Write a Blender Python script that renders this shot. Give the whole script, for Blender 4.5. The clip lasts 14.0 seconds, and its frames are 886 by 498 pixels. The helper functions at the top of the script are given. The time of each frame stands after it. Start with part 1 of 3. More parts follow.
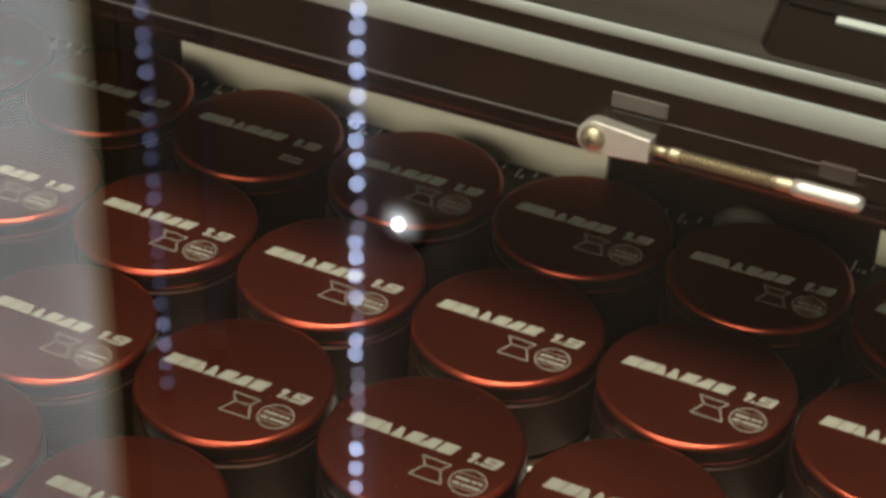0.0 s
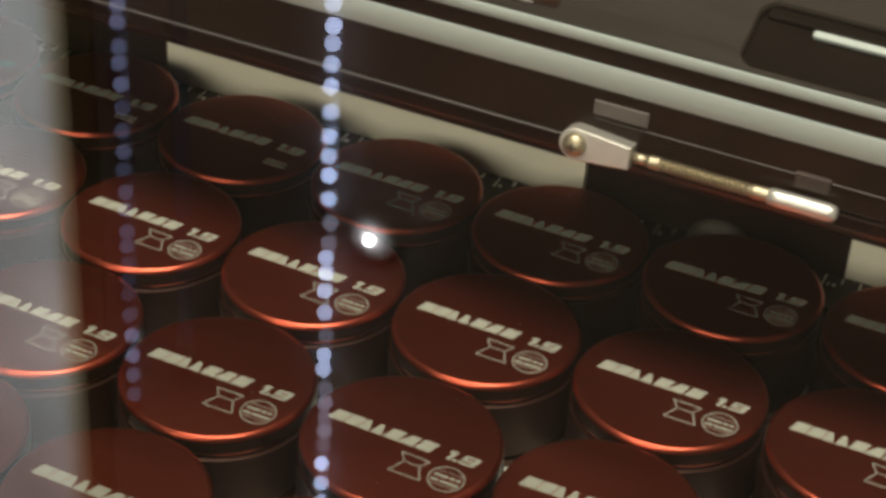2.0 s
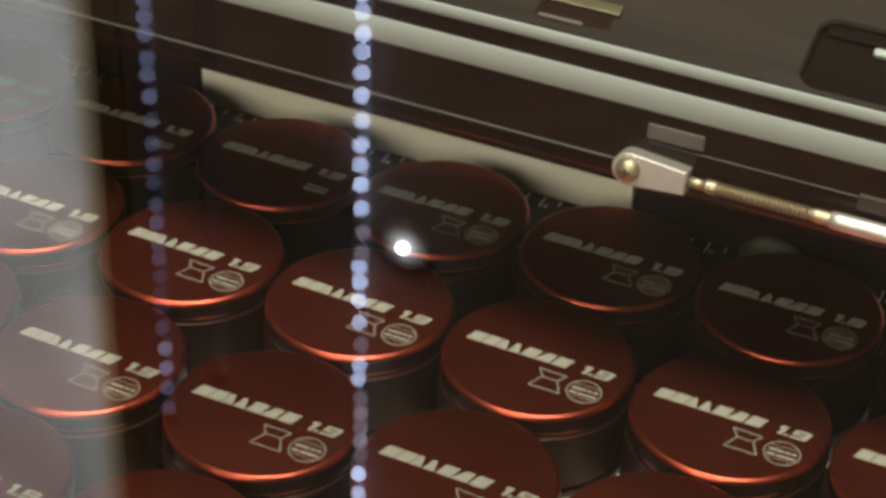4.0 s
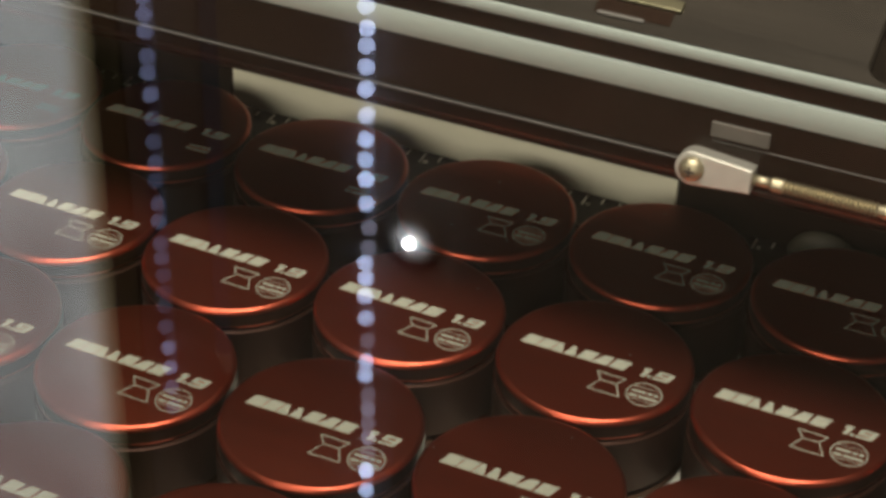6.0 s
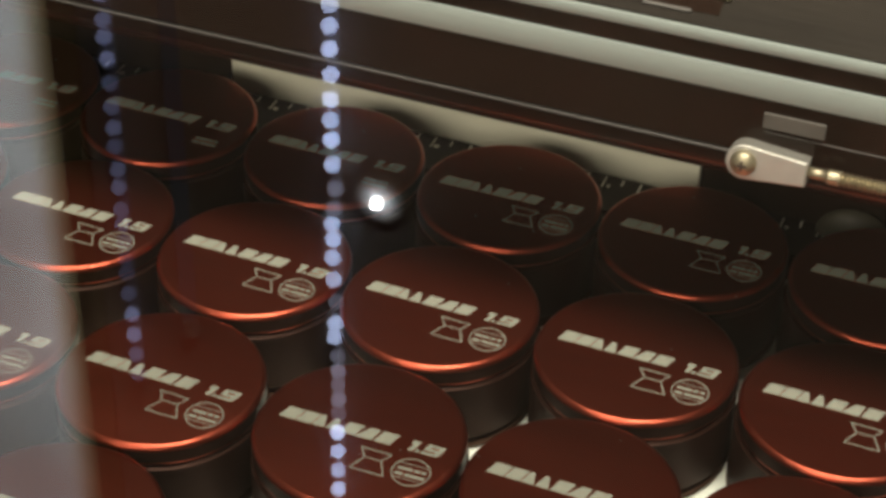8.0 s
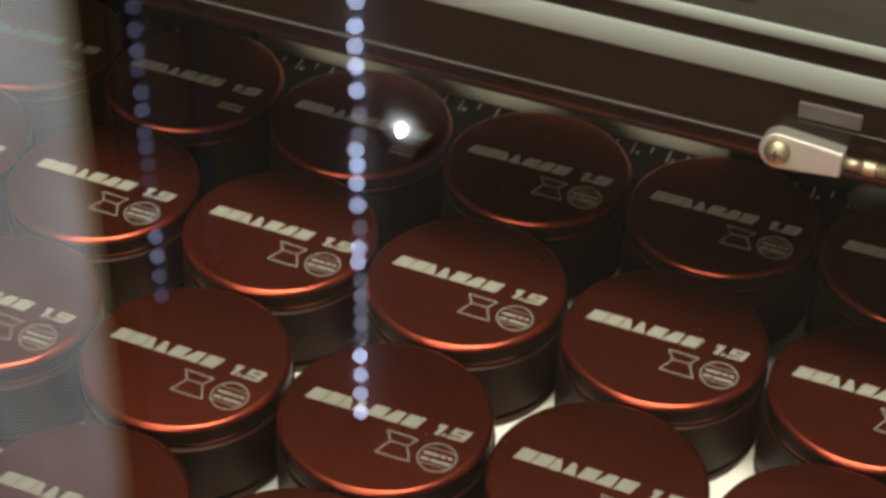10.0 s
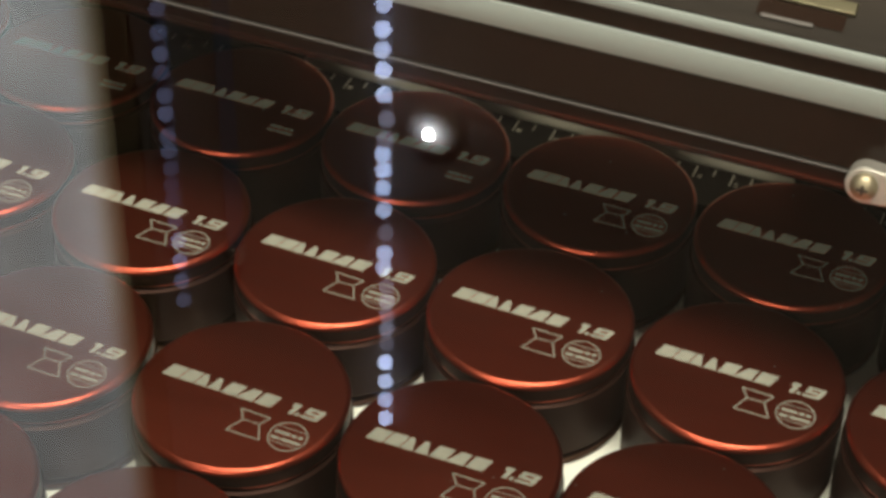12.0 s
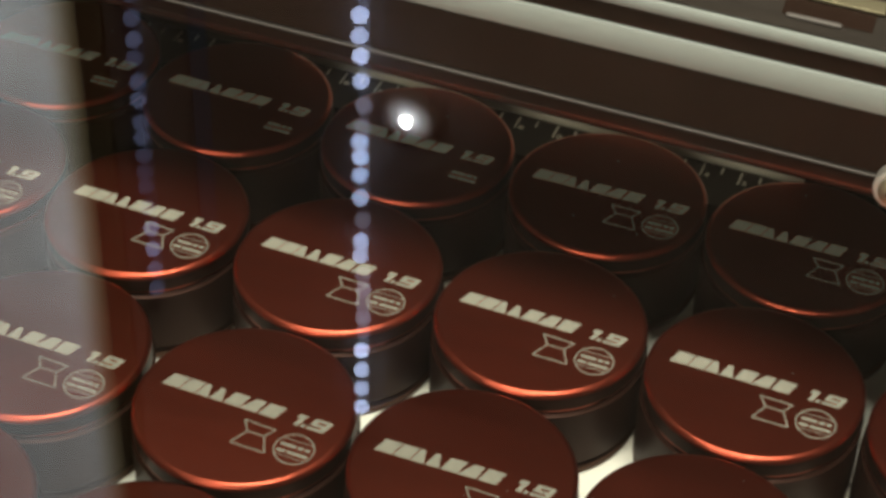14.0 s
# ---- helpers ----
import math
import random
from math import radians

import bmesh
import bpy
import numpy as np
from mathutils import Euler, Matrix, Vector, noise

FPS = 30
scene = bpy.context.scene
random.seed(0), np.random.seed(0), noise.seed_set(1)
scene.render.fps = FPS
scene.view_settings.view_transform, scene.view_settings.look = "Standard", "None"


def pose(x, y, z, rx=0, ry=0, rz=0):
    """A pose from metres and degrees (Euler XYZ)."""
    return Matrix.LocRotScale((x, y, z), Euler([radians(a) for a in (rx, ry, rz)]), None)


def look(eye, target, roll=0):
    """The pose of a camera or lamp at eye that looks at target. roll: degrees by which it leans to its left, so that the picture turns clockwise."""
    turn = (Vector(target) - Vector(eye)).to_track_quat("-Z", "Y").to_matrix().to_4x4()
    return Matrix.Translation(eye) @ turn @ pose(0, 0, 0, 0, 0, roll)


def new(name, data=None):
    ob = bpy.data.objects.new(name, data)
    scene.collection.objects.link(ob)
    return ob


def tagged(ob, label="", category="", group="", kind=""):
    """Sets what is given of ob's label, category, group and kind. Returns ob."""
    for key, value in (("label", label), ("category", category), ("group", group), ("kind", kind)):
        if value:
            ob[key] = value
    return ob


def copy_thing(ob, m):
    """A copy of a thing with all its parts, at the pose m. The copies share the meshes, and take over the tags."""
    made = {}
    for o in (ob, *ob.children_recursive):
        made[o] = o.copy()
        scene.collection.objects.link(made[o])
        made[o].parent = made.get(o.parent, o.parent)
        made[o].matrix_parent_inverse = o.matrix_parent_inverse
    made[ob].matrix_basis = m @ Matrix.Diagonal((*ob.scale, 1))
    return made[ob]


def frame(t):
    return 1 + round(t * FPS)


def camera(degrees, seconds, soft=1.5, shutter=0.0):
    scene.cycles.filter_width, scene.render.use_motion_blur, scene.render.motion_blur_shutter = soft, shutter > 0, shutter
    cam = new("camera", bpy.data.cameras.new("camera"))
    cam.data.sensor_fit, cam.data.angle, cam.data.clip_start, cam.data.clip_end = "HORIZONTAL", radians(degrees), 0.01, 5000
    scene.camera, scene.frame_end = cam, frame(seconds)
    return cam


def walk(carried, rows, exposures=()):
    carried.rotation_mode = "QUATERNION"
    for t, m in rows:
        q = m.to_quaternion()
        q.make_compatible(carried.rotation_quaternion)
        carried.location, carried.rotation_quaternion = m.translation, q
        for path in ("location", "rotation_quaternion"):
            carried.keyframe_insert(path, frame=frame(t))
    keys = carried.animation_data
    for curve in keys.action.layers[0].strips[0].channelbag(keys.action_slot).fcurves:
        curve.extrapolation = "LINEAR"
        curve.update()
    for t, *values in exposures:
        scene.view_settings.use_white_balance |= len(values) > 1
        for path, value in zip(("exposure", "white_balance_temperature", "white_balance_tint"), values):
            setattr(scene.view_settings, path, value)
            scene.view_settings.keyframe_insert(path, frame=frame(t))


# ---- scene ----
cam = camera(25.25, 14.0, soft=3.5)
PATH = [
    (0, (0.2578, -0.4092, 0.3260), (0.0596, 0.0380, -0.0215), 2.08),
    (0.5, (0.2582, -0.4113, 0.3271), (0.0611, 0.0377, -0.0187), 2.56),
    (1, (0.2591, -0.4145, 0.3282), (0.0660, 0.0370, -0.0166), 3.31),
    (1.5, (0.2583, -0.4184, 0.3284), (0.0653, 0.0356, -0.0132), 3.62),
    (2, (0.2584, -0.4213, 0.3272), (0.0683, 0.0344, -0.0136), 3.95),
    (2.5, (0.2583, -0.4172, 0.3263), (0.0664, 0.0349, -0.0183), 3.66),
    (3, (0.2563, -0.4127, 0.3274), (0.0621, 0.0379, -0.0179), 3.39),
    (3.5, (0.2497, -0.4094, 0.3283), (0.0556, 0.0416, -0.0166), 3.16),
    (3.7, (0.2483, -0.4098, 0.3273), (0.0528, 0.0422, -0.0154), 2.80),
    (5.8, (0.2342, -0.4102, 0.3238), (0.0372, 0.0400, -0.0204), 1.26),
    (6, (0.2273, -0.4088, 0.3233), (0.0369, 0.0438, -0.0215), 1.71),
    (6.5, (0.2179, -0.4081, 0.3199), (0.0366, 0.0490, -0.0239), 1.78),
    (7, (0.2080, -0.4061, 0.3184), (0.0357, 0.0495, -0.0319), 1.72),
    (7.2, (0.2048, -0.4048, 0.3185), (0.0325, 0.0506, -0.0321), 1.65),
    (9.3, (0.1940, -0.3869, 0.3349), (0.0374, 0.0490, -0.0465), 0.93),
    (9.5, (0.1954, -0.3869, 0.3316), (0.0332, 0.0462, -0.0507), 1.09),
    (10, (0.1900, -0.3833, 0.3357), (0.0242, 0.0468, -0.0485), 1.41),
    (10.5, (0.1873, -0.3820, 0.3340), (0.0212, 0.0477, -0.0504), 1.43),
    (11, (0.1834, -0.3778, 0.3327), (0.0137, 0.0503, -0.0518), 1.27),
    (11.5, (0.1776, -0.3738, 0.3323), (0.0091, 0.0538, -0.0534), 1.32),
    (12, (0.1715, -0.3703, 0.3317), (0.0040, 0.0573, -0.0545), 1.24),
    (12.5, (0.1652, -0.3653, 0.3308), (0.0025, 0.0617, -0.0581), 1.68),
    (13, (0.1649, -0.3620, 0.3290), (0.0112, 0.0653, -0.0631), 2.31),
    (13.5, (0.1610, -0.3608, 0.3281), (0.0059, 0.0667, -0.0633), 2.16),
    (14, (0.1570, -0.3612, 0.3270), (0.0018, 0.0669, -0.0637), 2.07),
]
walk(cam, [(t, look(eye, target, roll)) for t, eye, target, roll in PATH])
scene.view_settings.exposure = 0.0

# ---- world and lamps ----
world = bpy.data.worlds.new("room_air")
world.use_nodes = True
world.node_tree.nodes["Background"].inputs["Color"].default_value = (0.9, 0.95, 1.0, 1)
world.node_tree.nodes["Background"].inputs["Strength"].default_value = 0.02
scene.world = world


def area_lamp(name, place, target, sx, sy, watts, colour):
    data = bpy.data.lights.new(name, "AREA")
    data.shape, data.size, data.size_y, data.energy, data.color = "RECTANGLE", sx, sy, watts, colour
    ob = new(name, data)
    ob.matrix_world = look(place, target)
    return ob


area_lamp("ceiling_lamp", (0.16, -0.50, 1.50), (0.10, -0.10, 0.0), 1.0, 0.60, 67.0, (1.0, 0.91, 0.74))
# unseen low fill from the front, added for back card, rims and back row
area_lamp("front_fill", (0.30, -2.0, 1.12), (0.05, 0.0, 0.0), 2.6, 0.45, 55.0, (1.0, 0.90, 0.72))

# ---- materials ----


def mat(name, colour, rough=0.5, metal=0.0, vary=0.15, scale=60.0, bump=0.0, bump_scale=400.0, stretch=(1, 1, 1), rough_vary=0.0, per_object=0.0, spec=0.5, dust=False):
    """A procedural surface: coarse stains and fine grain in colour, relief and gloss."""
    m = bpy.data.materials.new(name)
    m.use_nodes = True
    nt = m.node_tree
    bsdf = nt.nodes["Principled BSDF"]
    bsdf.inputs["Roughness"].default_value, bsdf.inputs["Metallic"].default_value = rough, metal
    bsdf.inputs["Specular IOR Level"].default_value = spec
    co = nt.nodes.new("ShaderNodeTexCoord")
    mp = nt.nodes.new("ShaderNodeMapping")
    mp.inputs["Scale"].default_value = stretch
    nt.links.new(co.outputs["Object"], mp.inputs["Vector"])
    coarse, fine = nt.nodes.new("ShaderNodeTexNoise"), nt.nodes.new("ShaderNodeTexNoise")
    coarse.inputs["Scale"].default_value, coarse.inputs["Detail"].default_value = scale, 5
    fine.inputs["Scale"].default_value, fine.inputs["Detail"].default_value = bump_scale, 3
    nt.links.new(mp.outputs["Vector"], coarse.inputs["Vector"])
    nt.links.new(mp.outputs["Vector"], fine.inputs["Vector"])
    both = nt.nodes.new("ShaderNodeMath")
    both.operation = "MULTIPLY_ADD"
    nt.links.new(fine.outputs["Fac"], both.inputs[0])
    both.inputs[1].default_value = 0.5
    nt.links.new(coarse.outputs["Fac"], both.inputs[2])
    ramp = nt.nodes.new("ShaderNodeMapRange")
    ramp.inputs["From Min"].default_value, ramp.inputs["From Max"].default_value = 0.45, 1.05
    ramp.inputs["To Min"].default_value, ramp.inputs["To Max"].default_value = 1 - vary, 1 + vary
    nt.links.new(both.outputs["Value"], ramp.inputs["Value"])
    factor = ramp.outputs["Result"]
    if per_object:
        info = nt.nodes.new("ShaderNodeObjectInfo")
        rnd = nt.nodes.new("ShaderNodeMapRange")
        rnd.inputs["To Min"].default_value, rnd.inputs["To Max"].default_value = 1 - per_object, 1 + per_object
        nt.links.new(info.outputs["Random"], rnd.inputs["Value"])
        mul = nt.nodes.new("ShaderNodeMath")
        mul.operation = "MULTIPLY"
        nt.links.new(factor, mul.inputs[0])
        nt.links.new(rnd.outputs["Result"], mul.inputs[1])
        factor = mul.outputs["Value"]
    tint = nt.nodes.new("ShaderNodeVectorMath")
    tint.operation = "SCALE"
    tint.inputs[0].default_value = colour
    nt.links.new(factor, tint.inputs["Scale"])
    nt.links.new(tint.outputs["Vector"], bsdf.inputs["Base Color"])
    if dust:
        cells, near, few, both2, info2, shift, mix = (nt.nodes.new("ShaderNode" + k) for k in ("TexVoronoi", "Math", "Math", "Math", "ObjectInfo", "VectorMath", "Mix"))
        mix.data_type, near.operation, few.operation, both2.operation = "RGBA", "LESS_THAN", "GREATER_THAN", "MULTIPLY"
        cells.inputs["Scale"].default_value = 170.0
        nt.links.new(co.outputs["Object"], shift.inputs[0])
        nt.links.new(info2.outputs["Random"], shift.inputs[1])
        nt.links.new(shift.outputs["Vector"], cells.inputs["Vector"])
        nt.links.new(cells.outputs["Distance"], near.inputs[0])
        near.inputs[1].default_value = 0.035
        nt.links.new(cells.outputs["Color"], few.inputs[0])
        few.inputs[1].default_value = 0.62
        nt.links.new(near.outputs["Value"], both2.inputs[0])
        nt.links.new(few.outputs["Value"], both2.inputs[1])
        nt.links.new(both2.outputs["Value"], mix.inputs["Factor"])
        nt.links.new(tint.outputs["Vector"], mix.inputs["A"])
        mix.inputs["B"].default_value = (0.7, 0.6, 0.5, 1)
        nt.links.new(mix.outputs["Result"], bsdf.inputs["Base Color"])
    if rough_vary:
        rr = nt.nodes.new("ShaderNodeMapRange")
        rr.inputs["From Min"].default_value, rr.inputs["From Max"].default_value = 0.3, 0.7
        rr.inputs["To Min"].default_value, rr.inputs["To Max"].default_value = rough - rough_vary, rough + rough_vary
        nt.links.new(coarse.outputs["Fac"], rr.inputs["Value"])
        nt.links.new(rr.outputs["Result"], bsdf.inputs["Roughness"])
    if bump:
        b = nt.nodes.new("ShaderNodeBump")
        b.inputs["Strength"].default_value, b.inputs["Distance"].default_value = bump, 0.0002
        nt.links.new(fine.outputs["Fac"], b.inputs["Height"])
        nt.links.new(b.outputs["Normal"], bsdf.inputs["Normal"])
    return m


def glow(name, colour, strength, per_object=0.0):
    m = bpy.data.materials.new(name)
    m.use_nodes = True
    nt = m.node_tree
    nt.nodes.remove(nt.nodes["Principled BSDF"])
    em = nt.nodes.new("ShaderNodeEmission")
    em.inputs["Color"].default_value, em.inputs["Strength"].default_value = (*colour, 1), strength
    if per_object:
        info, rnd = nt.nodes.new("ShaderNodeObjectInfo"), nt.nodes.new("ShaderNodeMapRange")
        rnd.inputs["To Min"].default_value, rnd.inputs["To Max"].default_value = strength * (1 - per_object), strength * (1 + per_object)
        nt.links.new(info.outputs["Random"], rnd.inputs["Value"])
        nt.links.new(rnd.outputs["Result"], em.inputs["Strength"])
    nt.links.new(em.outputs["Emission"], nt.nodes["Material Output"].inputs["Surface"])
    return m


def pane_glass(name):
    m = bpy.data.materials.new(name)
    m.use_nodes = True
    nt = m.node_tree
    nt.nodes.remove(nt.nodes["Principled BSDF"])
    clear, gloss, mix, fres = (nt.nodes.new("ShaderNode" + k) for k in ("BsdfTransparent", "BsdfGlossy", "MixShader", "Fresnel"))
    clear.inputs["Color"].default_value = (0.985, 0.99, 0.985, 1)
    gloss.inputs["Roughness"].default_value = 0.004
    fres.inputs["IOR"].default_value = 1.8
    nt.links.new(fres.outputs["Fac"], mix.inputs["Fac"])
    nt.links.new(clear.outputs["BSDF"], mix.inputs[1])
    nt.links.new(gloss.outputs["BSDF"], mix.inputs[2])
    nt.links.new(mix.outputs["Shader"], nt.nodes["Material Output"].inputs["Surface"])
    return m


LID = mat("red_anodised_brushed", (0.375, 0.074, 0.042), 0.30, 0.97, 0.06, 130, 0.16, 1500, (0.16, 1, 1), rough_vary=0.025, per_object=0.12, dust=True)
# same red, darkened in colour for the dark neighbours that the sides mirror
BODY = mat("red_anodised_dim_side", (0.022, 0.0085, 0.0055), 0.42, 0.45, 0.2, 90, 0.25, 1600, (1, 1, 0.2), per_object=0.12, spec=0.1)
BASE = mat("black_base_ring", (0.02, 0.017, 0.016), 0.6, 0, 0.3, 300)
FOOT = mat("brown_foot_ring", (0.10, 0.050, 0.032), 0.45, 0.6, 0.15, 200, 0.1, 1600)
PRINT = mat("cream_laser_print", (0.245, 0.245, 0.20), 0.7, 0, 0.14, 700, 0.1, 2500)
BOARD = mat("cream_white_board", (0.88, 0.91, 0.82), 0.22, 0, 0.05, 40, 0.08, 900)
CARD = mat("cream_card", (0.74, 0.72, 0.58), 0.7, 0, 0.08, 60, 0.2, 900)
GLOSS = mat("dark_brown_gloss", (0.014, 0.0076, 0.0053), 0.18, 0, 0.3, 30, 0.05, 900, spec=0.07)
LACQUER = mat("dark_brown_lacquer", (0.011, 0.0055, 0.004), 0.25, 0, 0.3, 30, 0.03, 900, spec=0.06)
UNDER = mat("dark_brown_matt", (0.03, 0.02, 0.015), 0.6, 0, 0.25, 40, 0.2, 700)
LAMINATE = mat("brown_grained_laminate", (0.018, 0.0148, 0.0117), 0.55, 0, 0.42, 70, 0.5, 900, (0.07, 1, 1), rough_vary=0.08, spec=0.1)
POCKET = mat("brown_pocket_lining", (0.005, 0.0033, 0.0021), 0.5, 0, 0.35, 60, 0.4, 900, (0.1, 1, 1), spec=0.03)
ALU = mat("satin_aluminium", (0.265, 0.305, 0.29), 0.6, 0.1, 0.1, 40, 0.25, 1500, (0.08, 1, 1))
TRIM = mat("grey_edge_trim", (0.085, 0.08, 0.075), 0.5, 0.3, 0.15, 60, 0.2, 1200)
STEEL = mat("bright_nickel", (0.52, 0.52, 0.49), 0.4, 0.8, 0.08, 200, 0.1, 2000)
CLEVIS = mat("cast_zinc", (0.54, 0.53, 0.49), 0.45, 0.8, 0.1, 300, 0.25, 1800)
BRASS = mat("yellowed_steel_rod", (0.34, 0.30, 0.21), 0.45, 0.9, 0.15, 200, 0.2, 2000)
GOLD = mat("pale_gold_plate", (0.13, 0.12, 0.075), 0.35, 0.8, 0.12, 120, 0.2, 1200)
RULER = mat("black_ruler_enamel", (0.011, 0.008, 0.007), 0.5, 0, 0.3, 200, 0.1, 1500, spec=0.12)
MARK = mat("white_scale_print", (0.8, 0.78, 0.7), 0.6, 0, 0.1, 500)
GREY = mat("grey_plate", (0.075, 0.068, 0.060), 0.75, 0.0, 0.2, 150, 0.2, 1200)
WALL = mat("grey_room_wall", (0.22, 0.205, 0.19), 0.85, 0, 0.12, 4, 0.3, 200)
CARPET = mat("dark_carpet", (0.03, 0.028, 0.027), 0.95, 0, 0.3, 20, 0.8, 500)
# black board lightened, so that the pane mirrors a thin veil over the darks
DARK = mat("lightened_stand_board", (0.23, 0.205, 0.17), 0.7, 0, 0.3, 10, 0.2, 400)
KNOB = mat("dull_olive_knob", (0.048, 0.045, 0.030), 0.6, 0, 0.15, 200)
WOOD = mat("oak_door_frame", (0.17, 0.145, 0.085), 0.5, 0, 0.25, 20, 0.4, 300, (1, 1, 0.1))
STRIP = mat("led_tape", (0.3, 0.3, 0.32), 0.5, 0, 0.1, 100)
PANE = pane_glass("clear_pane_glass")
CLEAR = bpy.data.materials.new("clear_glass_body")
CLEAR.use_nodes = True
CLEAR.node_tree.nodes.remove(CLEAR.node_tree.nodes["Principled BSDF"])
CLEAR.node_tree.links.new(CLEAR.node_tree.nodes.new("ShaderNodeBsdfTransparent").outputs["BSDF"], CLEAR.node_tree.nodes["Material Output"].inputs["Surface"])
LED_A = [glow("cold_white_led", (0.58, 0.68, 1.0), k, 0.25) for k in (6.4, 7.0, 8.0, 9.5)]
LED_GREY = [glow("greyish_white_led", (0.62, 0.60, 0.78), k, 0.4) for k in (2.0, 2.2, 2.6, 3.2)]
LED_B = [glow("cold_white_led_dim", (0.55, 0.6, 1.0), k, 0.35) for k in (0.5, 0.9, 1.5, 2.4)]
HAZE = glow("haze_pane_glow", (0.9, 0.97, 1.0), 2.6)


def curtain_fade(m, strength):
    """Fades the glow towards one edge and the bottom, painting a soft-edged haze."""
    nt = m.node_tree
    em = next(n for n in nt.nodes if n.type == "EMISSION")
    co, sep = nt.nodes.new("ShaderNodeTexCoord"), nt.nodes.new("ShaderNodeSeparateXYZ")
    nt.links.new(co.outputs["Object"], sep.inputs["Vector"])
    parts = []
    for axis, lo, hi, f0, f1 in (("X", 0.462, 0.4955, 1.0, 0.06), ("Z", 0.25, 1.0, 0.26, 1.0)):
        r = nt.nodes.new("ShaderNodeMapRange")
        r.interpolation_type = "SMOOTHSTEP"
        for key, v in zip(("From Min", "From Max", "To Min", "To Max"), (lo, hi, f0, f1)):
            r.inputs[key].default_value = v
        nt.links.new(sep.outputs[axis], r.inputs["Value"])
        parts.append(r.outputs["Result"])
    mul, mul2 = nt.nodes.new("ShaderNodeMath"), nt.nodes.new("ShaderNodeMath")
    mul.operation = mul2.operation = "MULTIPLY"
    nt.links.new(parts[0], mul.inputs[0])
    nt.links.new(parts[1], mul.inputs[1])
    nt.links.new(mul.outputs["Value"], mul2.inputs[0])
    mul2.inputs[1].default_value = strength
    # uneven glow, so that the painted haze is not flat
    blotches, soft, mul3 = (nt.nodes.new("ShaderNode" + k) for k in ("TexNoise", "MapRange", "Math"))
    blotches.inputs["Scale"].default_value, blotches.inputs["Detail"].default_value = 9.0, 2.0
    nt.links.new(co.outputs["Object"], blotches.inputs["Vector"])
    nt.links.new(blotches.outputs["Fac"], soft.inputs["Value"])
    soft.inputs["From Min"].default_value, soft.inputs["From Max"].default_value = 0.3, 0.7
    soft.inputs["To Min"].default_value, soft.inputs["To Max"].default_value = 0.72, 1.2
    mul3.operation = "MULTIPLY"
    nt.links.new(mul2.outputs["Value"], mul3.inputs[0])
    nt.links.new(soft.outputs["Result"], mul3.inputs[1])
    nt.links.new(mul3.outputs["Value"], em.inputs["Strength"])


curtain_fade(HAZE, 3.1)


def warm_edge(m):
    """Paints the haze's warm olive border into the glow colour."""
    nt = m.node_tree
    em = next(n for n in nt.nodes if n.type == "EMISSION")
    co, sep, r, mix = (nt.nodes.new("ShaderNode" + k) for k in ("TexCoord", "SeparateXYZ", "MapRange", "Mix"))
    mix.data_type = "RGBA"
    nt.links.new(co.outputs["Object"], sep.inputs["Vector"])
    nt.links.new(sep.outputs["X"], r.inputs["Value"])
    r.inputs["From Min"].default_value, r.inputs["From Max"].default_value = 0.462, 0.488
    nt.links.new(r.outputs["Result"], mix.inputs["Factor"])
    mix.inputs["A"].default_value, mix.inputs["B"].default_value = (0.94, 0.96, 0.94, 1), (0.75, 0.6, 0.3, 1)
    nt.links.new(mix.outputs["Result"], em.inputs["Color"])


warm_edge(HAZE)
STREAK = glow("pale_streak_glow", (0.9, 0.92, 0.95), 0.09)
BULB = glow("white_bulb", (0.95, 0.96, 1.0), 160.0)
HALO = glow("spot_halo_glow", (0.9, 0.93, 1.0), 6.0)


def lens_fade(m, strength, radius):
    """Paints the halo round the bulb as a glow that fades towards the rim."""
    nt = m.node_tree
    em = next(n for n in nt.nodes if n.type == "EMISSION")
    co, dist, fall, power, mul = (nt.nodes.new("ShaderNode" + k) for k in ("TexCoord", "VectorMath", "MapRange", "Math", "Math"))
    dist.operation, power.operation, mul.operation = "LENGTH", "POWER", "MULTIPLY"
    nt.links.new(co.outputs["Object"], dist.inputs[0])
    nt.links.new(dist.outputs["Value"], fall.inputs["Value"])
    for key, v in zip(("From Min", "From Max", "To Min", "To Max"), (0.0, radius, 1.0, 0.0)):
        fall.inputs[key].default_value = v
    nt.links.new(fall.outputs["Result"], power.inputs[0])
    power.inputs[1].default_value = 3.0
    nt.links.new(power.outputs["Value"], mul.inputs[0])
    mul.inputs[1].default_value = strength
    nt.links.new(mul.outputs["Value"], em.inputs["Strength"])
    # dull body near the board's colour under the painted halo
    glass, both = nt.nodes.new("ShaderNodeBsdfDiffuse"), nt.nodes.new("ShaderNodeAddShader")
    glass.inputs["Color"].default_value = (0.21, 0.19, 0.16, 1)
    nt.links.new(em.outputs["Emission"], both.inputs[0])
    nt.links.new(glass.outputs["BSDF"], both.inputs[1])
    nt.links.new(both.outputs["Shader"], nt.nodes["Material Output"].inputs["Surface"])


lens_fade(HALO, 14.0, 0.021)

# ---- mesh helpers ----


def part(name, bm, material, parent=None, label="", smooth=False):
    me = bpy.data.meshes.new(name)
    bm.normal_update()
    bm.to_mesh(me)
    bm.free()
    me.materials.append(material)
    if smooth:
        for p in me.polygons:
            p.use_smooth = True
    ob = new(name, me)
    ob.parent = parent
    if label:
        ob["label"] = label
    return ob


def empty(name, place=(0, 0, 0)):
    ob = new(name)
    ob.empty_display_size = 0.01
    ob.location = place
    return ob


